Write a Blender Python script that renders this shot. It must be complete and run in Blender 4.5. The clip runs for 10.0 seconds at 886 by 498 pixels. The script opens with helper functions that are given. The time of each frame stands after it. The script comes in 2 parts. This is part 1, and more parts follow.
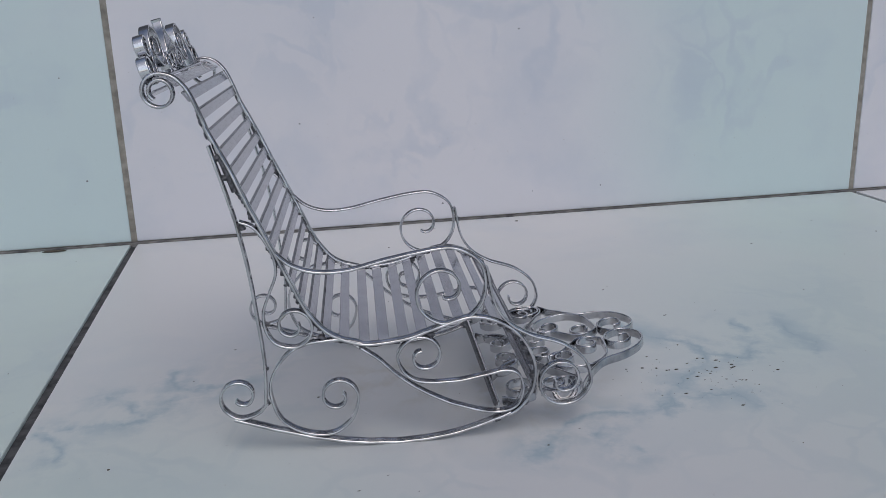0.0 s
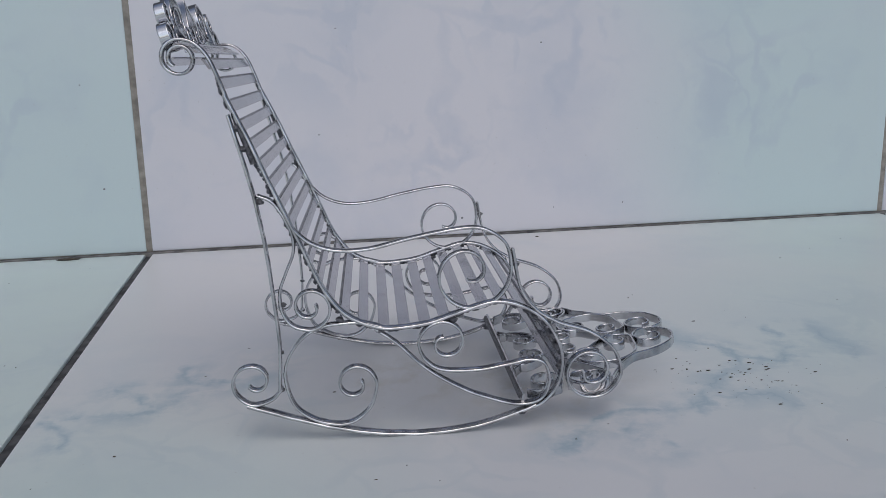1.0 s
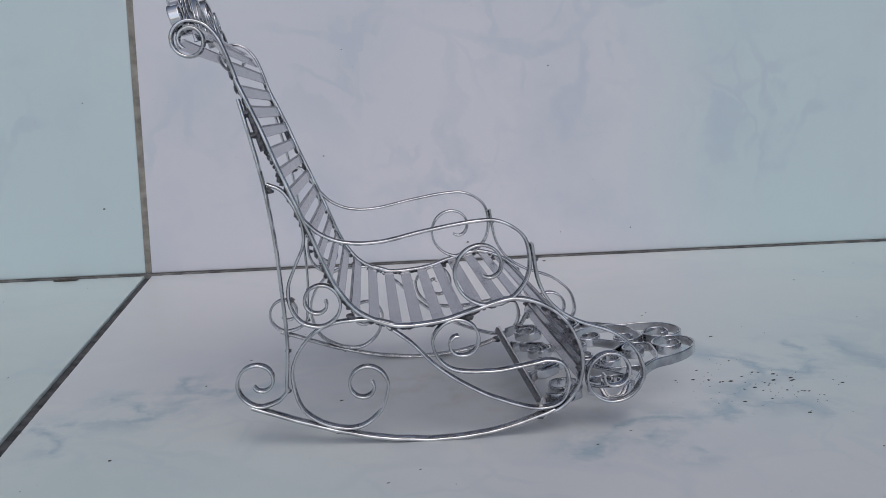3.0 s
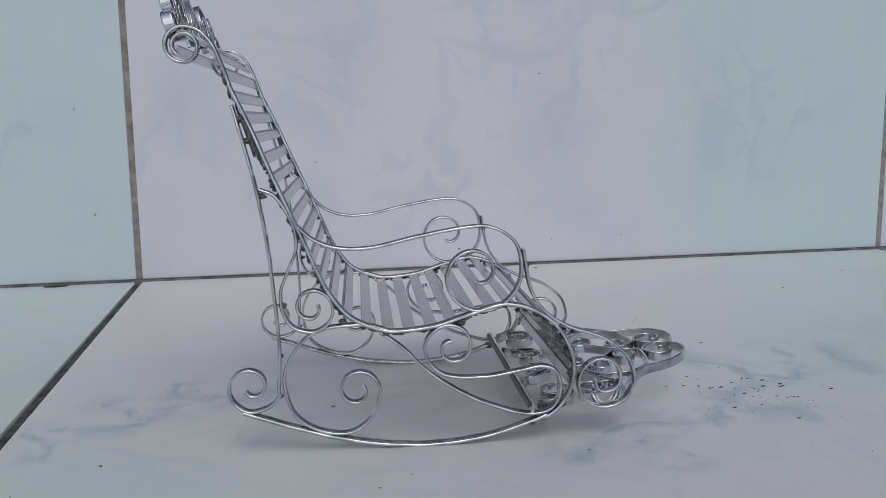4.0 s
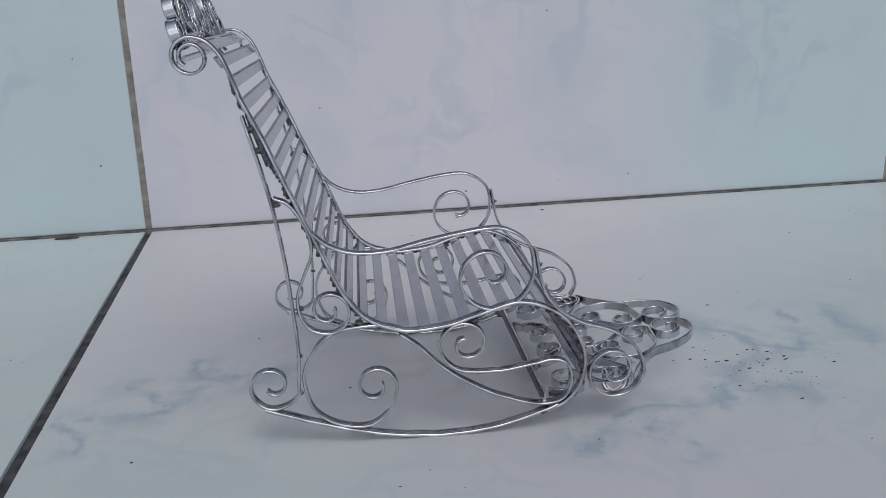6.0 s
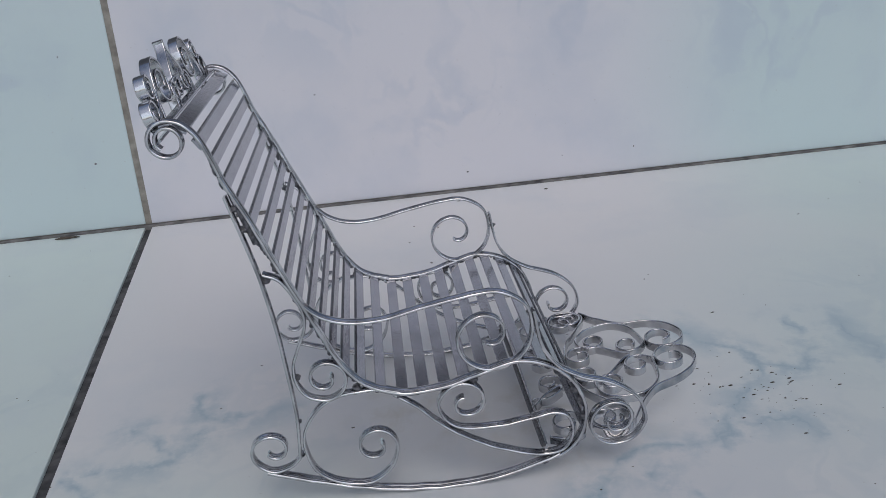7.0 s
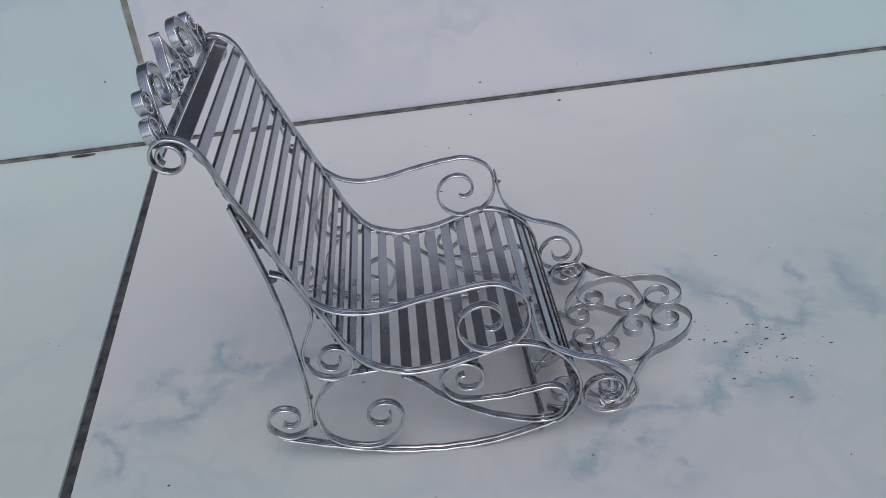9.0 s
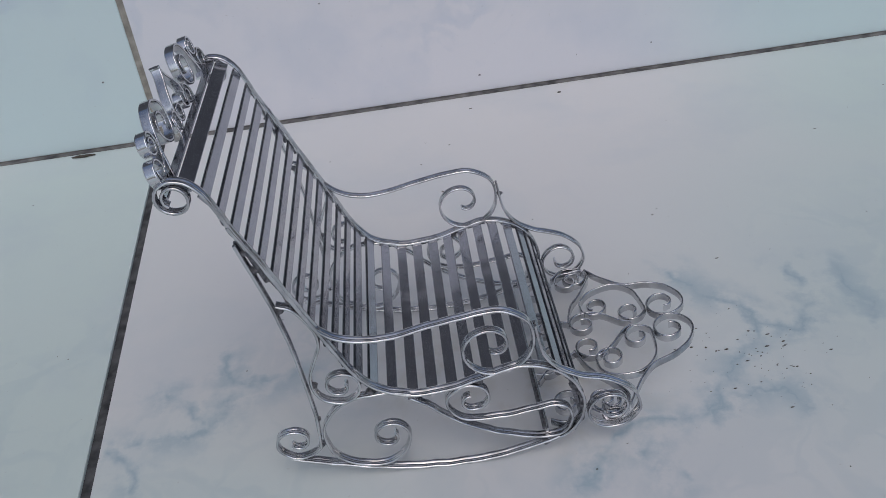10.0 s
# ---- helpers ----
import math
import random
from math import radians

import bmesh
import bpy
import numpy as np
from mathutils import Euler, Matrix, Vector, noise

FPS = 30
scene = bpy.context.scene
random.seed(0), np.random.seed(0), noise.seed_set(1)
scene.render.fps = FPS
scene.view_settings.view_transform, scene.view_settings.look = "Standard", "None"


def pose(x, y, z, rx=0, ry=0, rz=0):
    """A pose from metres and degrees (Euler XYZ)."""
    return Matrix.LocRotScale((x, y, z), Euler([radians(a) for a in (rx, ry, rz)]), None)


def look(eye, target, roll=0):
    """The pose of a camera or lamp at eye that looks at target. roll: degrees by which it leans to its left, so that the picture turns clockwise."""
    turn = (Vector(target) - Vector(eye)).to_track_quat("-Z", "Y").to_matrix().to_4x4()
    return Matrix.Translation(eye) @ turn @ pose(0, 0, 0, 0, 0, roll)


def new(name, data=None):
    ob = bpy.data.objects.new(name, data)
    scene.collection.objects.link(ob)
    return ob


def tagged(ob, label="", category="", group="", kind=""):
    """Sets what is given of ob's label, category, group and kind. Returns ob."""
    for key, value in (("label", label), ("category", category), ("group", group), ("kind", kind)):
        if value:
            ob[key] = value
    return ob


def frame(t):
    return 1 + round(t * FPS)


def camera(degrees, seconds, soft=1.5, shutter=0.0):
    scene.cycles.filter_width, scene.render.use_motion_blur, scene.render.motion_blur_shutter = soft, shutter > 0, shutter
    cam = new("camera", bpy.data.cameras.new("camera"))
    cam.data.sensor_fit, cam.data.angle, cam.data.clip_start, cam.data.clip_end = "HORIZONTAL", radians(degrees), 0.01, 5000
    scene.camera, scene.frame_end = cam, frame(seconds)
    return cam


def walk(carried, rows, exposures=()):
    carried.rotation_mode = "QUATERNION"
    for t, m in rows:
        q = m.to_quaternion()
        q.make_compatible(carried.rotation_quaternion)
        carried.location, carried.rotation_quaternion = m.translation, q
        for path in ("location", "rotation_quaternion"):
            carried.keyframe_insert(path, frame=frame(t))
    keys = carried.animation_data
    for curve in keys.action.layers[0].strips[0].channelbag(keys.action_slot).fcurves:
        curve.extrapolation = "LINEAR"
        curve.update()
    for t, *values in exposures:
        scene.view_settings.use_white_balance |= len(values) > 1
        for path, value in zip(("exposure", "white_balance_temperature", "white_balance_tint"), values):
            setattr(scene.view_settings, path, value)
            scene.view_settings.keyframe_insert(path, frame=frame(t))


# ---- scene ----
cam = camera(56.25, 10.0, soft=0.6)
# seconds, eye, then yaw to the left, pitch and roll in degrees
ROWS = [
    (0.0, 0.1176, -0.5348, 0.1399, -8.66, -16.46, -2.03),
    (0.5, 0.1161, -0.5328, 0.1291, -7.99, -15.02, -2.01),
    (1.0, 0.1147, -0.5298, 0.1178, -7.74, -13.27, -1.54),
    (1.5, 0.1113, -0.5267, 0.1108, -7.64, -11.72, -1.69),
    (2.0, 0.1094, -0.5263, 0.1042, -7.45, -10.07, -1.49),
    (2.5, 0.1087, -0.5267, 0.1006, -7.77, -10.28, -1.15),
    (2.7, 0.1096, -0.5223, 0.0994, -7.84, -10.04, -1.22),
    (3.8, 0.1093, -0.5237, 0.1008, -8.71, -9.59, -0.84),
    (4.0, 0.1090, -0.5237, 0.0993, -8.72, -9.33, -0.93),
    (4.5, 0.1055, -0.5245, 0.1016, -8.66, -10.28, -0.38),
    (5.0, 0.1047, -0.5248, 0.1048, -8.87, -10.90, -0.74),
    (5.5, 0.1074, -0.5217, 0.1206, -8.50, -13.00, -0.45),
    (5.7, 0.1042, -0.5228, 0.1229, -8.54, -14.25, -0.74),
    (6.8, 0.1201, -0.4991, 0.1644, -7.42, -22.04, -4.46),
    (7.0, 0.1169, -0.4999, 0.1697, -7.25, -22.49, -4.11),
    (7.5, 0.1150, -0.5015, 0.1854, -4.98, -26.73, -5.70),
    (8.0, 0.1176, -0.5005, 0.1989, -4.51, -29.27, -5.38),
    (8.5, 0.1240, -0.4933, 0.2034, -4.43, -31.21, -5.13),
    (9.0, 0.1283, -0.4864, 0.2115, -4.51, -33.21, -5.54),
    (9.5, 0.1278, -0.4828, 0.2252, -3.64, -33.87, -6.57),
    (10.0, 0.1299, -0.4774, 0.2284, -4.17, -35.71, -6.64),
]
EXPOSURE = -0.85
walk(cam, [(t, pose(x, y, z) @ pose(0, 0, 0, 90 + pitch, 0, yaw) @ pose(0, 0, 0, 0, 0, roll)) for t, x, y, z, yaw, pitch, roll in ROWS],
     [(0.0, EXPOSURE, 6110, 8), (5.5, EXPOSURE, 6110, 8), (9.0, EXPOSURE + 0.06, 6110, 8), (10.0, EXPOSURE + 0.06, 6110, 8)])

# ---- light: a roofless yard corner under an overcast sky ----
world = bpy.data.worlds.new("sky")
scene.world = world
world.use_nodes = True
wn = world.node_tree.nodes
sky = wn.new("ShaderNodeTexSky")
sky.sky_type = "NISHITA"
sky.sun_disc = False
sky.sun_elevation = radians(62)
sky.sun_rotation = radians(177)
sky.dust_density = 4.0
wn["Background"].inputs["Strength"].default_value = 0.15
world.node_tree.links.new(sky.outputs["Color"], wn["Background"].inputs["Color"])
sun = new("sun", bpy.data.lights.new("sun", "SUN"))
sun.data.energy, sun.data.angle, sun.data.color = 0.95, radians(70), (1.0, 0.97, 0.93)
sun.matrix_world = look((0.15, -2.6, 1.3), (0, 0, 0))


# ---- materials ----
def nodes_of(name):
    mat = bpy.data.materials.new(name)
    mat.use_nodes = True
    return mat, mat.node_tree.nodes, mat.node_tree.links, mat.node_tree.nodes["Principled BSDF"]


def tex(nodes, links, kind, scale, coord, **values):
    n = nodes.new("ShaderNodeTex" + kind)
    n.inputs["Scale"].default_value = scale
    for key, value in values.items():
        n.inputs[key].default_value = value
    links.new(coord, n.inputs["Vector"])
    return n


def ramp(nodes, links, source, stops):
    n = nodes.new("ShaderNodeValToRGB")
    while len(n.color_ramp.elements) < len(stops):
        n.color_ramp.elements.new(0.5)
    for e, (p, c) in zip(n.color_ramp.elements, stops):
        e.position, e.color = p, (*c, 1) if len(c) == 3 else c
    links.new(source, n.inputs["Fac"])
    return n


def mix(nodes, links, fac, a, b, mode="MIX"):
    n = nodes.new("ShaderNodeMix")
    n.data_type, n.blend_type = "RGBA", mode
    for sock, value in ((n.inputs["Factor"], fac), (n.inputs["A"], a), (n.inputs["B"], b)):
        if isinstance(value, (int, float)):
            sock.default_value = value
        elif isinstance(value, tuple):
            sock.default_value = (*value, 1)
        else:
            links.new(value, sock)
    return n.outputs["Result"]


def bump(nodes, links, height, strength, distance, bsdf):
    n = nodes.new("ShaderNodeBump")
    n.inputs["Strength"].default_value, n.inputs["Distance"].default_value = strength, distance
    links.new(height, n.inputs["Height"])
    links.new(n.outputs["Normal"], bsdf.inputs["Normal"])


def metal(name, colour, rough, dirt=0.25):
    mat, nodes, links, bsdf = nodes_of(name)
    obj = nodes.new("ShaderNodeTexCoord").outputs["Object"]
    bsdf.inputs["Metallic"].default_value = 1.0
    grain = tex(nodes, links, "Noise", 900, obj, Detail=4.0)
    smear = tex(nodes, links, "Noise", 140, obj, Detail=3.0)
    tone = ramp(nodes, links, smear.outputs["Fac"], [(0.3, tuple(c * (1 - dirt) for c in colour)), (0.6, colour)])
    links.new(tone.outputs["Color"], bsdf.inputs["Base Color"])
    r = ramp(nodes, links, grain.outputs["Fac"], [(0.3, (rough * 0.7,) * 3), (0.75, (rough * 1.5,) * 3)])
    links.new(r.outputs["Color"], bsdf.inputs["Roughness"])
    bump(nodes, links, smear.outputs["Fac"], 0.10, 0.0003, bsdf)
    return mat


def near_spots(nodes, links, coord, spots):
    """1 near the given places (x, y, z, radius), falling softly to 0."""
    total = None
    for x, y, z, radius in spots:
        d = nodes.new("ShaderNodeVectorMath")
        d.operation = "DISTANCE"
        d.inputs[1].default_value = (x, y, z)
        links.new(coord, d.inputs[0])
        m = nodes.new("ShaderNodeMapRange")
        m.interpolation_type = "SMOOTHSTEP"
        m.inputs["From Min"].default_value, m.inputs["From Max"].default_value = radius, radius * 0.25
        links.new(d.outputs["Value"], m.inputs["Value"])
        if total is None:
            total = m.outputs["Result"]
        else:
            top = nodes.new("ShaderNodeMath")
            top.operation = "MAXIMUM"
            links.new(total, top.inputs[0])
            links.new(m.outputs["Result"], top.inputs[1])
            total = top.outputs["Value"]
    return total


def strokes(nodes, links, coord, lines):
    """Distance in the plane to the nearest of some branching lines."""
    least = None
    for line in lines:
        for (ax, ay), (bx, by) in zip(line, line[1:]):
            dx, dy = bx - ax, by - ay
            pa, along, foot, gap = [nodes.new("ShaderNodeVectorMath") for _ in range(4)]
            pa.operation, along.operation, foot.operation, gap.operation = "SUBTRACT", "DOT_PRODUCT", "SCALE", "DISTANCE"
            links.new(coord, pa.inputs[0])
            pa.inputs[1].default_value = (ax, ay, 0)
            k = 1 / (dx * dx + dy * dy)
            links.new(pa.outputs["Vector"], along.inputs[0])
            along.inputs[1].default_value = (dx * k, dy * k, 0)
            h = nodes.new("ShaderNodeClamp")
            links.new(along.outputs["Value"], h.inputs["Value"])
            foot.inputs[0].default_value = (dx, dy, 0)
            links.new(h.outputs["Result"], foot.inputs["Scale"])
            links.new(pa.outputs["Vector"], gap.inputs[0])
            links.new(foot.outputs["Vector"], gap.inputs[1])
            if least is None:
                least = gap.outputs["Value"]
            else:
                low = nodes.new("ShaderNodeMath")
                low.operation = "MINIMUM"
                links.new(least, low.inputs[0])
                links.new(gap.outputs["Value"], low.inputs[1])
                least = low.outputs["Value"]
    return least


def marble(name, base, lens_cyan, cloud, vein, shift, veined, lens_tinted, fill, cell, lines=(), lacy=1.0):
    """Glazed tile: faint clouds, the lens's cool edge shading painted in as a tint, and lacy blue-grey veins where
    the tile has them.
    """
    mat, nodes, links, bsdf = nodes_of(name)
    obj = nodes.new("ShaderNodeTexCoord").outputs["Object"]
    mp = nodes.new("ShaderNodeMapping")
    mp.inputs["Location"].default_value = shift
    links.new(obj, mp.inputs["Vector"])
    p = mp.outputs["Vector"]
    warp = tex(nodes, links, "Noise", 18, p, Detail=4.0, Roughness=0.5)
    warped = mix(nodes, links, 0.07, p, warp.outputs["Color"], "ADD")
    little = mix(nodes, links, 0.025, p, warp.outputs["Color"], "ADD")
    cells = nodes.new("ShaderNodeTexVoronoi")
    cells.feature = "DISTANCE_TO_EDGE"
    cells.inputs["Scale"].default_value = cell
    links.new(warped, cells.inputs["Vector"])
    line = ramp(nodes, links, cells.outputs["Distance"], [(0.0, (0.62, 0.62, 0.62)), (0.034, (0.44, 0.44, 0.44)), (0.06, (0, 0, 0))])
    twigs = nodes.new("ShaderNodeTexVoronoi")
    twigs.feature = "DISTANCE_TO_EDGE"
    twigs.inputs["Scale"].default_value = cell * 2.3
    links.new(warped, twigs.inputs["Vector"])
    twig = ramp(nodes, links, twigs.outputs["Distance"], [(0.0, (0.44, 0.44, 0.44)), (0.035, (0.34, 0.34, 0.34)), (0.07, (0, 0, 0))])
    sparse = tex(nodes, links, "Noise", 21, little, Detail=2.0)
    sparse = ramp(nodes, links, sparse.outputs["Fac"], [(0.47, (0, 0, 0)), (0.62, (1, 1, 1))])
    twig = mix(nodes, links, 1.0, twig.outputs["Color"], sparse.outputs["Color"], "MULTIPLY")
    lace = tex(nodes, links, "Noise", 19, warped, Detail=4.0, Roughness=0.5)
    patch = ramp(nodes, links, lace.outputs["Fac"], [(0.57, (0, 0, 0)), (0.61, (0.40, 0.40, 0.40)), (0.72, (0.55, 0.55, 0.55))])
    fade = tex(nodes, links, "Noise", 34, p, Detail=3.0)
    fade = ramp(nodes, links, fade.outputs["Fac"], [(0.32, (0, 0, 0)), (0.56, (1, 1, 1))])
    v = mix(nodes, links, 1.0, line.outputs["Color"], fade.outputs["Color"], "MULTIPLY")
    v = mix(nodes, links, 1.0, v, twig, "LIGHTEN")
    v = mix(nodes, links, 1.0, v, patch.outputs["Color"], "LIGHTEN")
    v = mix(nodes, links, 1.0, v, near_spots(nodes, links, obj, veined), "MULTIPLY")
    v = mix(nodes, links, 1.0, v, (lacy,) * 3, "MULTIPLY")
    if lines:
        flat = nodes.new("ShaderNodeVectorMath")
        flat.operation = "MULTIPLY_ADD"
        wander = tex(nodes, links, "Noise", 55, p, Detail=5.0, Roughness=0.62)
        flat.inputs[1].default_value, flat.inputs[2].default_value = (0.022, 0.022, 0.0), (-0.011, -0.011, 0.0)
        links.new(wander.outputs["Color"], flat.inputs[0])
        moved = nodes.new("ShaderNodeVectorMath")
        links.new(obj, moved.inputs[0])
        links.new(flat.outputs["Vector"], moved.inputs[1])
        gap = strokes(nodes, links, moved.outputs["Vector"], lines)
        thin = ramp(nodes, links, gap, [(0.0, (0.82,) * 3), (0.0016, (0.62,) * 3), (0.0042, (0, 0, 0))])
        halo = ramp(nodes, links, gap, [(0.0, (0.66,) * 3), (0.007, (0.32,) * 3), (0.016, (0, 0, 0))])
        pools = tex(nodes, links, "Noise", 48, obj, Detail=5.0, Roughness=0.6)
        pools = ramp(nodes, links, pools.outputs["Fac"], [(0.46, (0.12,) * 3), (0.58, (1, 1, 1))])
        halo = mix(nodes, links, 1.0, halo.outputs["Color"], pools.outputs["Color"], "MULTIPLY")
        broken = tex(nodes, links, "Noise", 70, obj, Detail=3.0)
        broken = ramp(nodes, links, broken.outputs["Fac"], [(0.36, (0.15,) * 3), (0.56, (1, 1, 1))])
        thin = mix(nodes, links, 1.0, thin.outputs["Color"], broken.outputs["Color"], "MULTIPLY")
        v = mix(nodes, links, 1.0, v, thin, "LIGHTEN")
        v = mix(nodes, links, 1.0, v, halo, "LIGHTEN")
    soft = tex(nodes, links, "Noise", 13, little, Detail=5.0, Roughness=0.55)
    blot = ramp(nodes, links, soft.outputs["Fac"], [(0.50, (0, 0, 0)), (0.80, (fill,) * 3)])
    wide = tex(nodes, links, "Noise", 4.0, p, Detail=2.0)
    tint = ramp(nodes, links, wide.outputs["Fac"], [(0.35, base), (0.7, tuple(0.8 * a + 0.2 * b for a, b in zip(base, cloud)))])
    # the lens's colour shading, put into the glaze as soft cyan spots
    c = mix(nodes, links, near_spots(nodes, links, obj, lens_tinted), tint.outputs["Color"], lens_cyan)
    c = mix(nodes, links, blot.outputs["Color"], c, cloud)
    c = mix(nodes, links, v, c, vein)
    brown = tex(nodes, links, "Noise", 60, little, Detail=5.0, Roughness=0.6)
    brown = ramp(nodes, links, brown.outputs["Fac"], [(0.48, (0, 0, 0)), (0.70, (0.55, 0.55, 0.55))])
    stain = mix(nodes, links, 1.0, brown.outputs["Color"], near_spots(nodes, links, obj, [(0.17, 0.245, 0, 0.05), (0.12, 0.26, 0, 0.035)]), "MULTIPLY")
    c = mix(nodes, links, stain, c, (0.50, 0.46, 0.38))
    dust = tex(nodes, links, "Noise", 520, p, Detail=2.0)
    spots = ramp(nodes, links, dust.outputs["Fac"], [(0.72, (0, 0, 0)), (0.80, (0.3, 0.3, 0.3))])
    c = mix(nodes, links, spots.outputs["Color"], c, (0.36, 0.33, 0.30))
    links.new(c, bsdf.inputs["Base Color"])
    smudge = tex(nodes, links, "Noise", 22, p, Detail=5.0)
    r = ramp(nodes, links, smudge.outputs["Fac"], [(0.3, (0.29,) * 3), (0.75, (0.38,) * 3)])
    links.new(r.outputs["Color"], bsdf.inputs["Roughness"])
    bump(nodes, links, smudge.outputs["Fac"], 0.06, 0.002, bsdf)
    return mat


def rough_mat(name, a, b, scale, rough=0.85, relief=0.4, distance=0.0008):
    mat, nodes, links, bsdf = nodes_of(name)
    obj = nodes.new("ShaderNodeTexCoord").outputs["Object"]
    n = tex(nodes, links, "Noise", scale, obj, Detail=6.0)
    c = ramp(nodes, links, n.outputs["Fac"], [(0.32, a), (0.68, b)])
    links.new(c.outputs["Color"], bsdf.inputs["Base Color"])
    bsdf.inputs["Roughness"].default_value = rough
    bump(nodes, links, n.outputs["Fac"], relief, distance, bsdf)
    return mat


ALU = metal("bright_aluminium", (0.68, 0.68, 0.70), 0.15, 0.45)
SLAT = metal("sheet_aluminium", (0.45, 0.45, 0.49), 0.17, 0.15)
# Dark metal for the dark reflection painted on the slats' upper edges.
EDGE = metal("reflection_dark", (0.13, 0.13, 0.15), 0.2, 0.2)
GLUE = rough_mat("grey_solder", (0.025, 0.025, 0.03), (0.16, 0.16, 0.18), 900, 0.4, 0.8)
FLOOR_VEINS = [
    [(0.164, 0.195), (0.180, 0.213), (0.195, 0.216), (0.212, 0.215), (0.226, 0.223), (0.248, 0.220), (0.252, 0.208)],
    [(0.232, 0.297), (0.238, 0.279), (0.249, 0.272), (0.252, 0.257), (0.267, 0.250), (0.278, 0.261), (0.279, 0.288)],
    [(0.298, 0.281), (0.298, 0.260), (0.294, 0.248)],
    [(0.189, 0.205), (0.194, 0.191)],
    [(0.000, 0.246), (0.010, 0.227)],
    [(0.009, 0.249), (0.026, 0.248), (0.040, 0.254), (0.044, 0.267), (0.071, 0.271)],
    [(0.017, 0.269), (0.030, 0.255)],
    [(0.044, 0.267), (0.038, 0.289)],
    [(0.252, 0.257), (0.244, 0.245), (0.230, 0.233), (0.217, 0.212)],
]
# The second colour and last spots paint cool lens shading into the floor.
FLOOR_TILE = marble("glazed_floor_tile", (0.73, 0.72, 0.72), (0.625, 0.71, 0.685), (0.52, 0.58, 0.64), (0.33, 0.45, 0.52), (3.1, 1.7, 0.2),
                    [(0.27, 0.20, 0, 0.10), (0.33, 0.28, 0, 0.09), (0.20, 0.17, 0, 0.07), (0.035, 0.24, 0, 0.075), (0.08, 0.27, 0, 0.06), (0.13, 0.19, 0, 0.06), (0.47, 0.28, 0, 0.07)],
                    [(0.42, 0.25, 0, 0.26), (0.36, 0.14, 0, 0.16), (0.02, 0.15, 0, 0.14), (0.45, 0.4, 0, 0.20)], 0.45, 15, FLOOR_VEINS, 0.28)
# The wall's cyan ends carry the same lens shading in their colour.
WALL_TILE = marble("glazed_wall_tile", (0.71, 0.70, 0.74), (0.59, 0.69, 0.705), (0.44, 0.51, 0.62), (0.45, 0.515, 0.62), (7.3, 2.2, 5.1),
                   [(0.12, 0, 0.13, 0.07), (0.25, 0, 0.14, 0.10), (0.03, 0, 0.08, 0.06), (0.40, 0, 0.09, 0.08), (0.33, 0, 0.17, 0.07), (0.18, 0, 0.06, 0.06)],
                   [(0.46, 0, 0.06, 0.20), (0.42, 0, 0.18, 0.16)], 0.45, 11, (), 0.6)
GROUT = rough_mat("dirty_grout", (0.025, 0.026, 0.03), (0.11, 0.11, 0.115), 190)
BASE_GROUT = rough_mat("base_grout", (0.06, 0.06, 0.062), (0.23, 0.22, 0.21), 120)
GROUT_WALL = rough_mat("wall_grout", (0.19, 0.175, 0.155), (0.36, 0.335, 0.295), 170)
DARK = rough_mat("dark_paint", (0.06, 0.064, 0.078), (0.095, 0.10, 0.118), 8, 0.6, 0.2, 0.002)
PLASTER = rough_mat("painted_plaster", (0.72, 0.72, 0.71), (0.80, 0.80, 0.78), 6, 0.9, 0.2, 0.002)
SOIL = rough_mat("yard_concrete", (0.30, 0.29, 0.27), (0.40, 0.39, 0.37), 2, 0.95)
SPECK = rough_mat("grey_speck", (0.10, 0.10, 0.11), (0.26, 0.26, 0.28), 2500, 0.9)
GRIT = rough_mat("dark_grit", (0.03, 0.027, 0.022), (0.12, 0.10, 0.08), 1500, 0.9)


# ---- mesh helpers ----
HALF = 0.0423        # half the chair's width


def crooked(p):
    """Handmade: the far side stands a touch back and lower, and its back leans further."""
    f = (p.y + HALF) / (2 * HALF)
    h = max(p.z - 0.070, 0.0)
    return Vector((p.x - f * (0.0006 + 0.022 * h), p.y, p.z - f * 0.0004 * min(p.z / 0.03, 1.0)))


def part(name, bm, material, parent=None, label=""):
    if parent is not None and "rocking_chair" in (parent.name, parent.parent.name if parent.parent else ""):
        for v in bm.verts:
            v.co = crooked(v.co)
    me = bpy.data.meshes.new(name)
    bm.to_mesh(me)
    bm.free()
    me.materials.append(material)
    ob = new(name, me)
    ob.parent = parent
    if label:
        ob["label"] = label
    return ob


def box(bm, lo, hi, bevel=0.0):
    c = [(a + b) / 2 for a, b in zip(lo, hi)]
    s = [b - a for a, b in zip(lo, hi)]
    made = bmesh.ops.create_cube(bm, size=1.0, matrix=Matrix.Translation(c) @ Matrix.Diagonal((*s, 1)))
    if bevel:
        edges = {e for v in made["verts"] for e in v.link_edges}
        bmesh.ops.bevel(bm, geom=list(edges), offset=bevel, segments=2, affect="EDGES", profile=0.6)
    return bm


def spline(knots, step=0.0009):
    """A smooth line through the knots (Catmull-Rom, centripetal enough for near-even knots)."""
    k = [np.array(p, float) for p in knots]
    k = [2 * k[0] - k[1]] + k + [2 * k[-1] - k[-2]]
    out = []
    for a, b, c, d in zip(k, k[1:], k[2:], k[3:]):
        n = max(2, int(np.linalg.norm(c - b) / step))
        for i in range(n):
            t = i / n
            out.append(0.5 * (2 * b + (c - a) * t + (2 * a - 5 * b + 4 * c - d) * t * t + (3 * b - a - 3 * c + d) * t ** 3))
    out.append(k[-2])
    return out


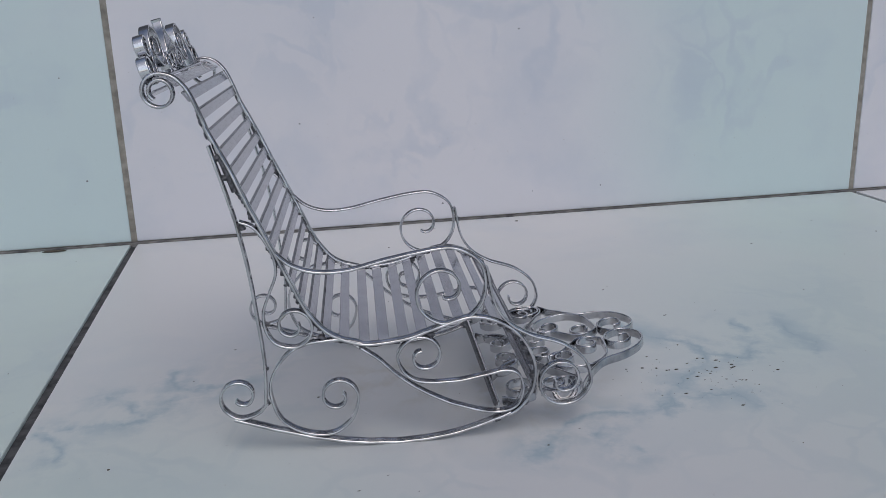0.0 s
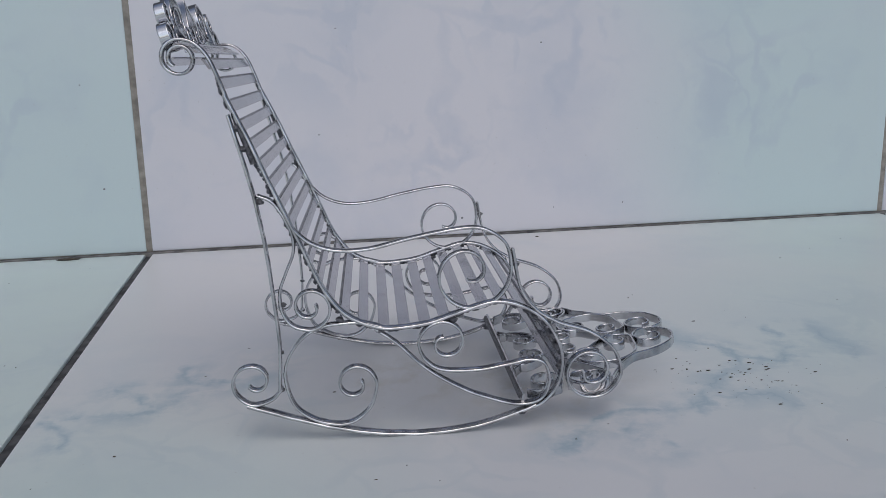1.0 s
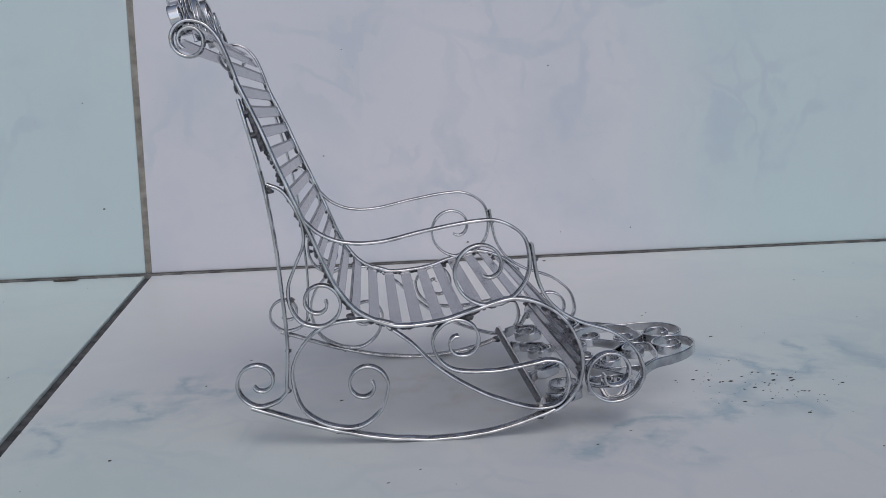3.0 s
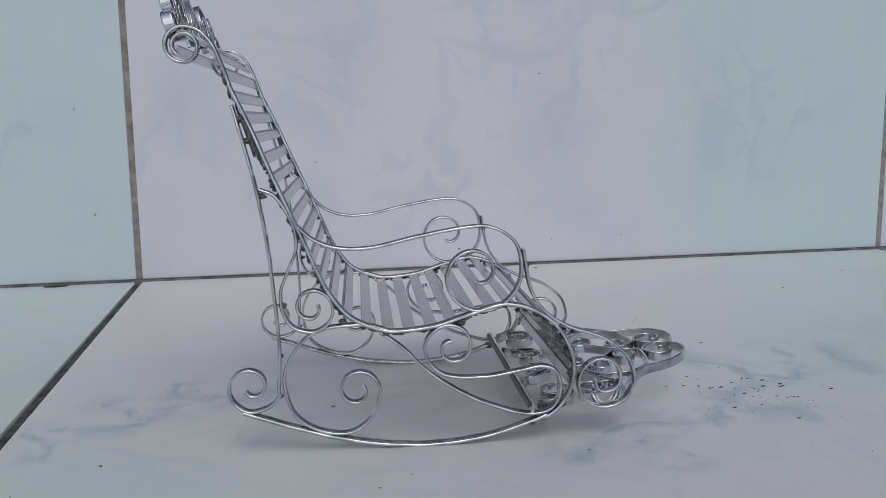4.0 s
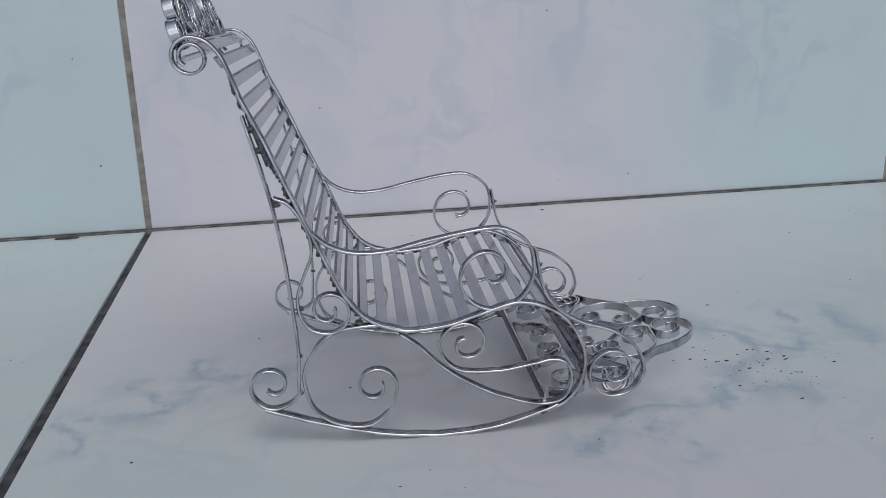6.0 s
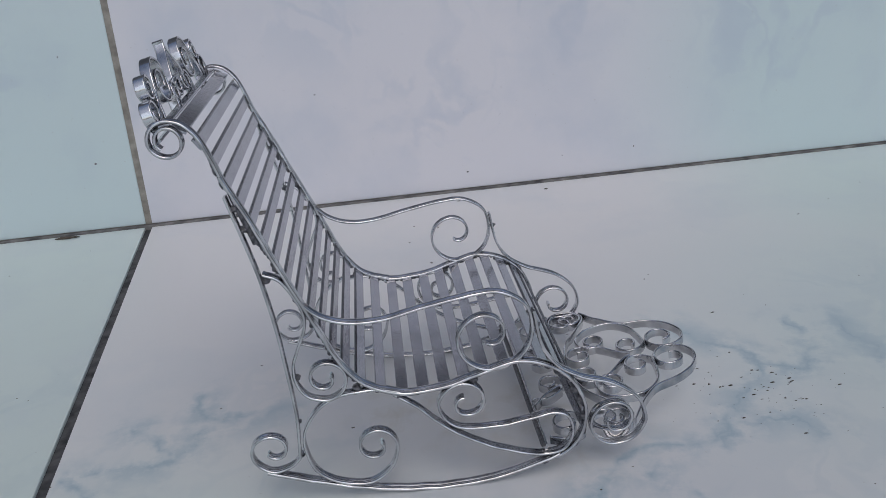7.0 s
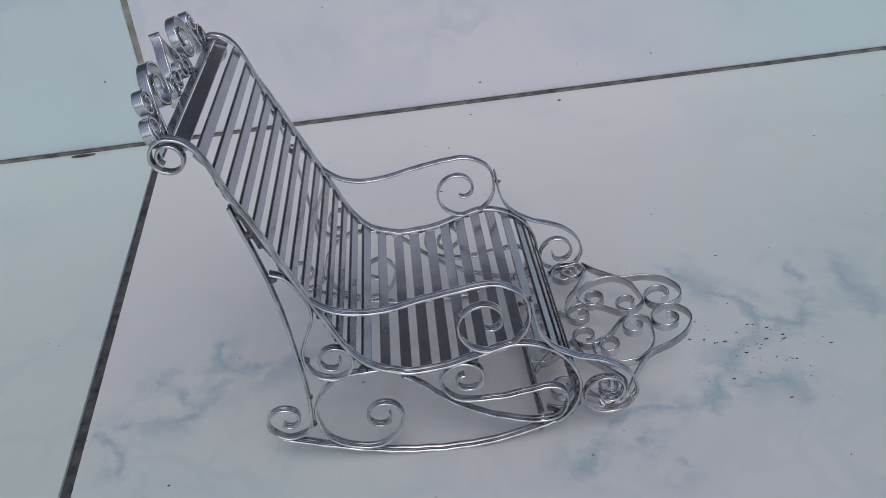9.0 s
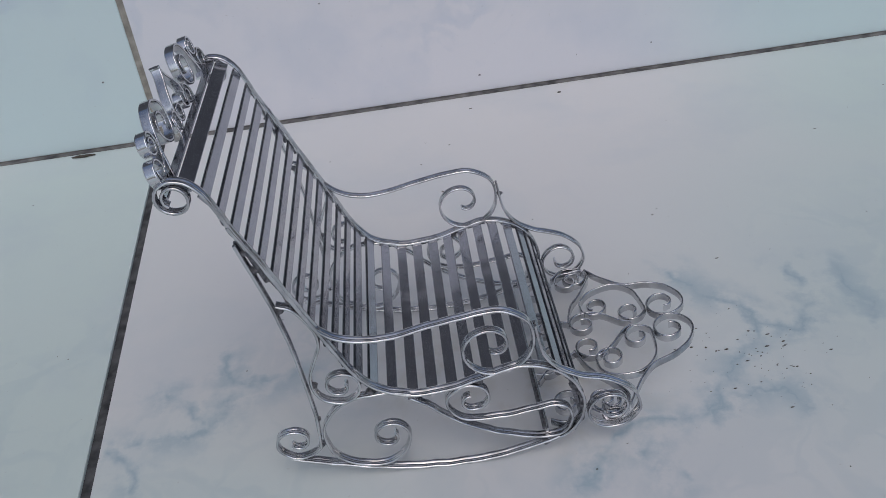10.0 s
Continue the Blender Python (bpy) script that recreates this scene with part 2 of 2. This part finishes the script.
def scroll(centre, r0, r1, start, turns, bend=1.0):
    """Knots of a spiral that winds in from r0 to r1; turns below nought go clockwise."""
    n = max(6, int(abs(turns) * 14))
    out = []
    for i in range(n + 1):
        s = i / n
        r, a = r0 + (r1 - r0) * s ** bend, radians(start + 360 * turns * s)
        out.append((centre[0] + r * math.cos(a), centre[1] + r * math.sin(a)))
    return out


def ribbon(bm, line, across, width, thick, wobble=0.0, seed=0, twin=False):
    """Sweep a flat strip with rounded edges along a line; across is the direction of its width."""
    b = Vector(across).normalized()
    pts = [Vector(p) for p in line]
    w, t = width / 2, thick / 2
    c = t * 0.45
    f = w - 2.0 * c
    prof = [(w, t - c), (w - c, t), (f, t), (-f, t), (c - w, t), (-w, t - c), (-w, c - t), (c - w, -t), (-f, -t), (f, -t), (w - c, -t), (w, c - t)]
    if twin:        # drawn strip with a narrow groove along its middle
        half = [(0.0, 0.15 * t), (0.14 * w, 0.30 * t), (0.34 * w, 0.92 * t), (0.62 * w, t), (0.86 * w, 0.95 * t), (w, 0.35 * t)]
        right = [(x, -y) for x, y in half] + half[::-1]
        prof = right + [(-x, y) for x, y in half[1:]] + [(-x, -y) for x, y in half[:0:-1]]
    k = len(prof)
    rings = []
    for i, p in enumerate(pts):
        d = (pts[min(i + 1, len(pts) - 1)] - pts[max(i - 1, 0)]).normalized()
        n = b.cross(d).normalized()
        off = wobble * noise.noise(p * 160 + Vector((seed, 0, 0)))
        rings.append([bm.verts.new(p + b * (x + off) + n * y) for x, y in prof])
    for r, s in zip(rings, rings[1:]):
        for i in range(k):
            bm.faces.new((r[i], r[(i + 1) % k], s[(i + 1) % k], s[i])).smooth = True
    for face in (bm.faces.new(rings[0][::-1]), bm.faces.new(rings[-1])):
        for e in face.edges:
            e.smooth = False
    return bm


def blob(bm, centre, radius, seed, stretch=(1, 1, 1), fine=2):
    made = bmesh.ops.create_icosphere(bm, subdivisions=fine, radius=radius)["verts"]
    for v in made:
        v.co = Vector(centre) + Vector([a * b for a, b in zip(v.co, stretch)]) * (1 + 0.45 * noise.noise(v.co / radius * 1.3 + Vector((seed * 3.7, seed, 0))))
    for f in {f for v in made for f in v.link_faces}:
        f.smooth = True
    return bm


# ---- the large structure: tiled floor and wall, yard round them ----
TILE, GAP, WGAP, LEAN_X, LEAN_Y = 0.5, 0.0042, 0.0038, 0.0070, 0.0135
SKEW = -0.033        # the floor's joints run slightly askew to the wall


def shear(m00, m01, m02, m10, m11, m12):
    return Matrix(((m00, m01, m02, 0), (m10, m11, m12, 0), (0, 0, 1, 0), (0, 0, 0, 1)))


FLOOR_M = shear(1, SKEW, 0, 0, 1, 0)
WALL_M = shear(1, 0, LEAN_X, 0, 1, LEAN_Y)
floor = tagged(part("floor", box(bmesh.new(), (-2.6, -2.02, -0.12), (1.9, 0.10, -0.0016)), GROUT), kind="structure",
               label="floor of glazed pale marbled tiles with dark grout")
floor.data.transform(FLOOR_M)
wall = tagged(part("wall_north", box(bmesh.new(), (-2.5, 0.0007, -0.10), (1.9, 0.14, 0.189)), GROUT_WALL), kind="structure",
              label="wall clad in pale bluish marbled tiles with grey grout")
wall.data.transform(WALL_M)
upper = tagged(part("wall_upper", box(bmesh.new(), (-2.5, 0.004, 0.19), (1.9, 0.15, 0.72)), DARK), kind="structure", label="dark painted wall above the low tiled course")
# The west wall is unseen: added to close the left and bounce light.
tagged(part("added_west_wall", box(bmesh.new(), (-2.62, -1.6, -0.1), (-2.50, 0.2, 2.7)), PLASTER), kind="structure", label="unseen pale side wall, added to bounce light in from the left")
ground = bmesh.new()
bmesh.ops.create_grid(ground, x_segments=4, y_segments=4, size=60)
g = tagged(part("ground", ground, SOIL), kind="structure", label="bare concrete yard round the tiled corner")
g.location = (0, 0, -0.2)


# ---- the chair ----
MM = 0.001
chair = tagged(new("rocking_chair"), "handmade miniature rocking chair of bent bright aluminium strip", "chair")
chair.empty_display_size = 0.02
chair.matrix_world = pose(0.15424, -0.25, 0.0, 0, 0, -3.426) @ pose(0, 0.00457, 0)
STRIP_W, STRIP_T = 0.0034, 0.0009


def side_line(knots):
    return [(u * MM, z * MM - 0.0006) for u, z in knots]


RAIL = side_line([(-65.6, 108.5), (-59.6, 94.9), (-55.4, 84.2), (-48.9, 68.8), (-45.2, 59.8), (-42.2, 52.5), (-39.1, 46.9), (-34.3, 41.3), (-27.6, 37.9),
                  (-20.9, 36.6), (-9.0, 37.8), (1.2, 41.0), (11.5, 43.5), (20.2, 41.4), (27.3, 36.1), (31.4, 28.7), (32.5, 22.2), (30.6, 14.7), (25.4, 8.9), (18.5, 6.6)])
HEAD = side_line([(-62.5, 100.5), (-65.1, 107.7), (-67.0, 113.6), (-69.3, 119.2), (-72.5, 122.9)] + scroll((-77.2, 119.0), 5.3, 2.7, 80, 1.42))
SIDE = {
    "seat_rail": RAIL,
    "head_curl": HEAD,
    "rocker": side_line([(-66.5, 13.6), (-58.8, 10.9), (-52.2, 8.5), (-42.0, 5.4), (-31.8, 3.0), (-21.4, 1.5), (-9.0, 1.05), (6.8, 3.0), (19.2, 6.8), (24.0, 8.6)]),
    "leg": side_line([(-64.4, 103.0), (-61.6, 91.8), (-58.6, 78.1), (-56.4, 62.3), (-55.4, 49.5), (-54.5, 32.8), (-55.4, 18.8)]),
    "back_scroll": side_line([(-58.7, 79.3), (-54.0, 76.8), (-49.7, 68.8), (-49.2, 62.1), (-51.9, 55.4), (-54.1, 49.4), (-53.7, 43.4), (-50.9, 38.9)]
                             + scroll((-45.5, 44.5), 7.2, 1.9, -95, 1.32)),
    "heel_scroll": side_line([(-55.4, 18.8), (-58.6, 15.3)] + scroll((-63.9, 21.3), 7.6, 2.1, -90, -1.14)),
    "large_scroll": side_line([(-24.0, 37.2), (-31.0, 38.9), (-41.0, 38.3), (-47.8, 35.2), (-53.0, 28.3), (-54.2, 21.1), (-51.2, 11.9), (-43.7, 6.9), (-35.2, 6.1), (-28.8, 10.6)]
                              + scroll((-33.0, 18.9), 6.9, 2.2, -14, 1.12)),
    "apron_scroll": side_line([(-26.0, 36.6), (-19.3, 31.5), (-10.8, 23.0), (1.4, 15.1), (13.8, 10.2), (20.9, 9.1), (26.2, 11.2), (28.4, 16.7), (26.8, 22.4),
                               (22.3, 24.0), (15.3, 22.8), (4.9, 21.4), (-5.6, 22.2), (-10.8, 25.7)] + scroll((-4.6, 30.9), 8.2, 1.8, 180, -1.22)),
    "armrest": side_line([(-48.9, 68.8), (-44.2, 64.5), (-37.0, 61.8), (-27.2, 61.8), (-13.9, 64.6), (-0.6, 66.8), (7.8, 66.6), (14.6, 62.1)]
                         + scroll((3.2, 52.9), 13.4, 2.2, 9, -1.32)),
    "arm_support": side_line([(16.9, 60.0), (19.2, 48.0), (23.7, 40.8), (30.8, 36.0), (41.5, 32.0), (48.9, 26.1)] + scroll((41.8, 18.9), 9.6, 2.4, 3, -1.5, 1.25)),
}
for sign in (-1, 1):
    for i, (name, line) in enumerate(SIDE.items()):
        bm = bmesh.new()
        wide = STRIP_W * (1.0 if name in ("seat_rail", "rocker") else 0.92)
        ribbon(bm, [(u - (0.0006 if name == "leg" else 0), sign * (HALF + (0.0012 if name == "leg" else 0)), z) for u, z in spline(line)], (0, 1, 0), wide, STRIP_T * (1.2 if name in ("seat_rail", "rocker") else 1.0), 0.0004, i + 10 * sign, True)
        part(name, bm, ALU, chair)

# slats across the back, the seat and down the front
path = spline(side_line([(-66.5, 112.5), (-65.1, 108.0)]) + RAIL[1:18])
run = [0.0]
for a, b in zip(path, path[1:]):
    run.append(run[-1] + float(np.linalg.norm(b - a)))
rng = random.Random(5)


def at_run(s):
    i = min(max(int(np.searchsorted(run, s)), 1), len(run) - 1)
    k = (s - run[i - 1]) / (run[i] - run[i - 1])
    d = path[i] - path[i - 1]
    return path[i - 1] + k * d, math.atan2(d[1], d[0])


def slat(u, z, slope, width, name="slat", material=SLAT, below=0.0007, reach=HALF):
    bm = bmesh.new()
    d, n = Vector((math.cos(slope), 0, math.sin(slope))), Vector((-math.sin(slope), 0, math.cos(slope)))
    c = Vector((u, 0, z)) - n * below
    line = [c + Vector((0, y * reach, 0)) + n * rng.uniform(-0.00003, 0.00003) for y in (-1.0, -0.6, -0.2, 0.2, 0.6, 1.0)]
    ribbon(bm, line, d, width, 0.0007)
    ob = part(name, bm, material, chair)
    # Steep slats get a dark strip that imitates their upper edge's reflection.
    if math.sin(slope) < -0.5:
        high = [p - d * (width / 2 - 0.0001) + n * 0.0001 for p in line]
        part("edge_reflection", ribbon(bmesh.new(), high, d, 0.0007, 0.0010), EDGE, ob, "upper edge painted dark for its reflection of the dark wall")
    return ob


s = 0.7 * MM
while s < run[-1] - 0.001:
    p, slope = at_run(s)
    front = p[0] > 0.021
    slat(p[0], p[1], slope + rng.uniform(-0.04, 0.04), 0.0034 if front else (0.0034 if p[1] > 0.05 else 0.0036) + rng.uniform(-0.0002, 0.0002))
    s += (0.0043 if front else (0.0065 if p[1] > 0.06 else 0.0063)) + rng.uniform(-0.0003, 0.0003)
slat(-0.0692, 0.1170, radians(-56), 0.0033, "head_slat")
slat(-0.0736, 0.1214, radians(-24), 0.0043, "head_slat")
crest = slat(-0.0774, 0.1229, radians(8), 0.0028, "crest")
slat(-0.0804, 0.1182, radians(36), 0.0036, "head_slat")

# crest of scrolls on the head: a plane that leans back, h along the lean
CREST_O, CREST_D = Vector((-0.0795, 0, 0.1202)), Vector((-0.242, 0, 0.970))
CREST_N = Vector((0.970, 0, 0.242))
CREST = {
    "crest_leaf": [(-0.4, 18.8), (1.2, 15.8), (5.0, 12.0), (7.4, 8.0)] + scroll((4.4, 5.6), 3.2, 1.4, 20, -1.25),
    "crest_knot": [(13.5, 0.5), (13.0, 2.6)] + scroll((9.6, 4.6), 3.7, 1.5, -25, 1.35),
    "crest_loop": [(33.0, 0.5), (31.2, 5.5), (28.0, 11.5)] + scroll((20.2, 9.6), 7.6, 2.4, 32, 1.5),
    "crest_scroll": [(36.0, 0.8), (35.4, 3.4), (31.6, 6.4)] + scroll((34.6, 10.6), 3.9, 1.6, 200, -1.4),
    "crest_curl": [(31.0, 0.8), (35.0, 0.6)] + scroll((38.8, 4.6), 4.4, 1.7, -100, 1.35),
}
for sign in (-1, 1):
    for name, line in CREST.items():
        pts = [CREST_O + CREST_D * float(p[1]) + Vector((0, sign * float(p[0]), 0)) for p in spline([(a * MM, b * MM) for a, b in line])]
        bm = ribbon(bmesh.new(), pts, CREST_N, 0.0031, 0.0008, 0.0003, sign)
        part(name, bm, ALU, crest)

# footrest of upright strips, rising a little towards its tip
FOOT = {
    "foot_border": [(51.0, 38.0), (55.2, 31.8), (60.0, 26.0), (64.5, 22.8), (72.4, 20.6), (78.2, 17.2)] + scroll((74.9, 7.3), 8.7, 2.4, 40, -1.35),
    "foot_arch": scroll((49.8, 14.5), 5.4, 2.2, 185, 1.15)[::-1] + [(45.0, 19.5), (50.5, 24.0), (59.5, 24.6), (66.0, 18.5)] + scroll((62.0, 7.2), 5.9, 2.1, 0, -1.15),
    "foot_heart": [(61.0, 1.0), (57.0, 3.2), (52.5, 8.0), (47.0, 11.8)] + scroll((43.2, 6.4), 5.6, 2.2, 80, 1.05),
    "foot_corner": scroll((42.4, 33.2), 5.6, 2.0, 70, 1.15)[::-1] + [(48.6, 38.6), (51.2, 33.6), (46.2, 24.8), (40.6, 17.0), (37.6, 7.5)],
    "foot_stay": [(22.5, 38.4), (27.5, 40.6), (33.6, 38.4)] + scroll((29.5, 32.0), 6.2, 2.2, 45, -1.25),
    "foot_loop": [(36.5, 36.5), (42.0, 40.8), (49.0, 39.8)] + scroll((45.5, 34.5), 5.2, 2.0, 40, -1.2),
    "foot_curl": [(21.5, 16.0), (26.5, 17.0), (32.0, 13.5)] + scroll((29.0, 7.5), 5.2, 1.8, 50, -1.15),
    "foot_brace": [(21.5, 20.0), (28.0, 13.0), (38.0, 8.0)],
}


def foot_z(u):
    return 0.0098 + (u - 0.020) * 0.085


def foot_y(u):
    """The tip of the footrest veers a little towards the wall."""
    return 0.107 * min(max(u - 0.046, 0.0), 0.030)


bar = ribbon(bmesh.new(), [(0.0200, y * HALF, foot_z(0.02)) for y in (-1, -0.5, 0, 0.5, 1)], (0.2, 0, 1), 0.0034, 0.0009)
footrest = part("footrest", bar, ALU, chair, "footrest of upright scrolled strips on a cross bar")
# a thin dark strip just behind the cross bar
bar = ribbon(bmesh.new(), [(0.0192, y * HALF * 0.97, foot_z(0.02) + 0.0007) for y in (-1, -0.5, 0, 0.5, 1)], (0.35, 0, 1), 0.0017, 0.0008)
part("dark_seam", bar, GLUE, footrest, "thin dark strip along the cross bar")
for sign in (-1, 1):
    for name, line in FOOT.items():
        pts = [(float(p[0]) * (0.985 if sign < 0 else 1.0), sign * float(p[1]) + foot_y(float(p[0])), foot_z(float(p[0]))) for p in spline([(a * MM, b * MM) for a, b in line])]
        part(name, ribbon(bmesh.new(), pts, (-0.085, 0, 1), 0.0032, 0.0008, 0.0003, sign), ALU, footrest)
# solder lumps where the strips meet
for sign in (-1, 1):
    for i, (u, z, r) in enumerate([(-58.4, 77.4, 1.4), (-63.2, 99.0, 1.3), (-61.5, 93.0, 1.2), (-36.5, 40.0, 1.2), (-24.6, 35.9, 1.2), (19.5, 6.6, 1.5), (22.5, 7.8, 1.2),
                                   (-55.0, 30.4, 0.8), (-55.7, 18.0, 0.9), (-63.0, 12.2, 1.0), (18.0, 55.0, 1.0), (-41.5, 4.9, 1.0), (-48.8, 68.0, 1.1),
                                   (31.8, 21.0, 1.1), (30.6, 27.8, 1.2), (29.0, 31.5, 1.3), (24.0, 38.0, 1.1), (31.4, 15.5, 1.1), (29.0, 11.5, 1.2), (-53.6, 45.5, 1.0), (-1.5, 38.2, 1.1), (27.5, 35.4, 1.2)]):
        part("solder_lump", blob(bmesh.new(), (u * MM, sign * HALF, z * MM - 0.0006), r * 0.95 * MM, i + 3 * sign, (1.2, 1.4, 0.8)), GLUE, chair)
    fill = [(u * MM, sign * (HALF + 0.0002), z * MM) for u, z in ((-63.0, 101.5), (-61.6, 97.0), (-60.2, 92.5), (-58.9, 88.0))]
    part("solder_fillet", ribbon(bmesh.new(), fill, (0, 1, 0), 0.0021, 0.0017, 0.0005, sign), GLUE, chair, "black solder between leg and rail")
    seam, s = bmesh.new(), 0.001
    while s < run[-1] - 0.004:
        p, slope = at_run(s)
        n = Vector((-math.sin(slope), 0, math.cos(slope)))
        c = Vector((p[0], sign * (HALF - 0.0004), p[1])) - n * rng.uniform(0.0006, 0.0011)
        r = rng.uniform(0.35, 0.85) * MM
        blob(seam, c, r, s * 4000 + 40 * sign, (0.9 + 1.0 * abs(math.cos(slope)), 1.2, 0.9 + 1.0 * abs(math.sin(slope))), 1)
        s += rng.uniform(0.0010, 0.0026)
    part("dark_seam", seam, GLUE, chair, "ragged dark solder seam under the rail")

# ---- grit and chips on the floor ----
def grain(bm, x, y, r, seed, flat=0.5):
    return blob(bm, (x, y, r * flat * 0.7), r, seed, (rng.uniform(0.8, 2.2), rng.uniform(0.35, 1.0), flat))


chip = grain(bmesh.new(), 0, 0, 0.0042, 3, 0.18)
chip = tagged(part("chip", chip, GRIT), "small black flake lying by the wall", "debris")
chip.location = (-0.047, -0.007, 0)
bm = bmesh.new()
for i in range(95):
    d, e = rng.gauss(0, 1), rng.gauss(0, 1)
    grain(bm, 0.258 + 0.016 * d, -0.262 + 0.013 * e - 0.003 * d, (0.00012 + 0.00038 * rng.random() ** 3) * (1.7 if i % 24 == 0 else 1), i)
for i in range(55):
    grain(bm, rng.uniform(-0.12, 0.45), rng.uniform(-0.36, -0.01), rng.uniform(0.00015, 0.0004), i + 90)
for i, (x, y) in enumerate([(0.2466, -0.0157), (0.0445, -0.2846), (0.19, -0.02), (0.255, -0.16), (0.16, -0.11), (0.27, -0.20)]):
    grain(bm, x, y, 0.0009 if i < 1 else 0.0006, i + 200, 0.3)
tagged(part("grit", bm, GRIT), "loose dark grit scattered on the tiles", "debris", kind="stuff")
bm = bmesh.new()
for i, (x, z) in enumerate([(0.1237, 0.1345), (0.2537, 0.1231), (-0.0228, 0.0419), (0.262, 0.016), (0.31, 0.017), (-0.03, 0.105), (0.20, 0.012), (0.11, 0.07)]):
    blob(bm, (x, LEAN_Y * z - 0.0001, z), rng.uniform(0.0003, 0.0006), i, (rng.uniform(0.5, 1.6), 0.3, rng.uniform(0.5, 1.3)))
tagged(part("wall_specks", bm, SPECK), "small dark specks stuck to the wall tiles", "debris", kind="stuff")

# ---- tiles, each a piece of the floor or the wall ----
bm = bmesh.new()
box(bm, (GAP / 2, GAP / 2, -0.008), (TILE - GAP / 2, TILE - GAP / 2, 0.0), 0.0006)
joint = box(bmesh.new(), (-2.5, -0.0030, -0.0020), (1.9, 0.0030, 0.0008))
tagged(part("trim", joint, BASE_GROUT), kind="structure", label="dark dirty joint between floor and wall")
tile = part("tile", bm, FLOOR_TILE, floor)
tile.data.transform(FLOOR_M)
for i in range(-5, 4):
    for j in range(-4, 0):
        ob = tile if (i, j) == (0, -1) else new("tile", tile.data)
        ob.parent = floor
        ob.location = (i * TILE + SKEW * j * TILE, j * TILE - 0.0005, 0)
HIGH = 0.19
bm = bmesh.new()
box(bm, (WGAP / 2, 0.0, 0.0012), (TILE - WGAP / 2, 0.009, HIGH - WGAP / 2), 0.0005)
wtile = part("wall_tile", bm, WALL_TILE, wall)
wtile.data.transform(WALL_M)
for i in range(-5, 4):
    for j in range(0, 1):
        ob = wtile if (i, j) == (0, 0) else new("wall_tile", wtile.data)
        ob.parent = wall
        ob.location = (i * TILE + LEAN_X * j * HIGH, LEAN_Y * j * HIGH, j * HIGH)
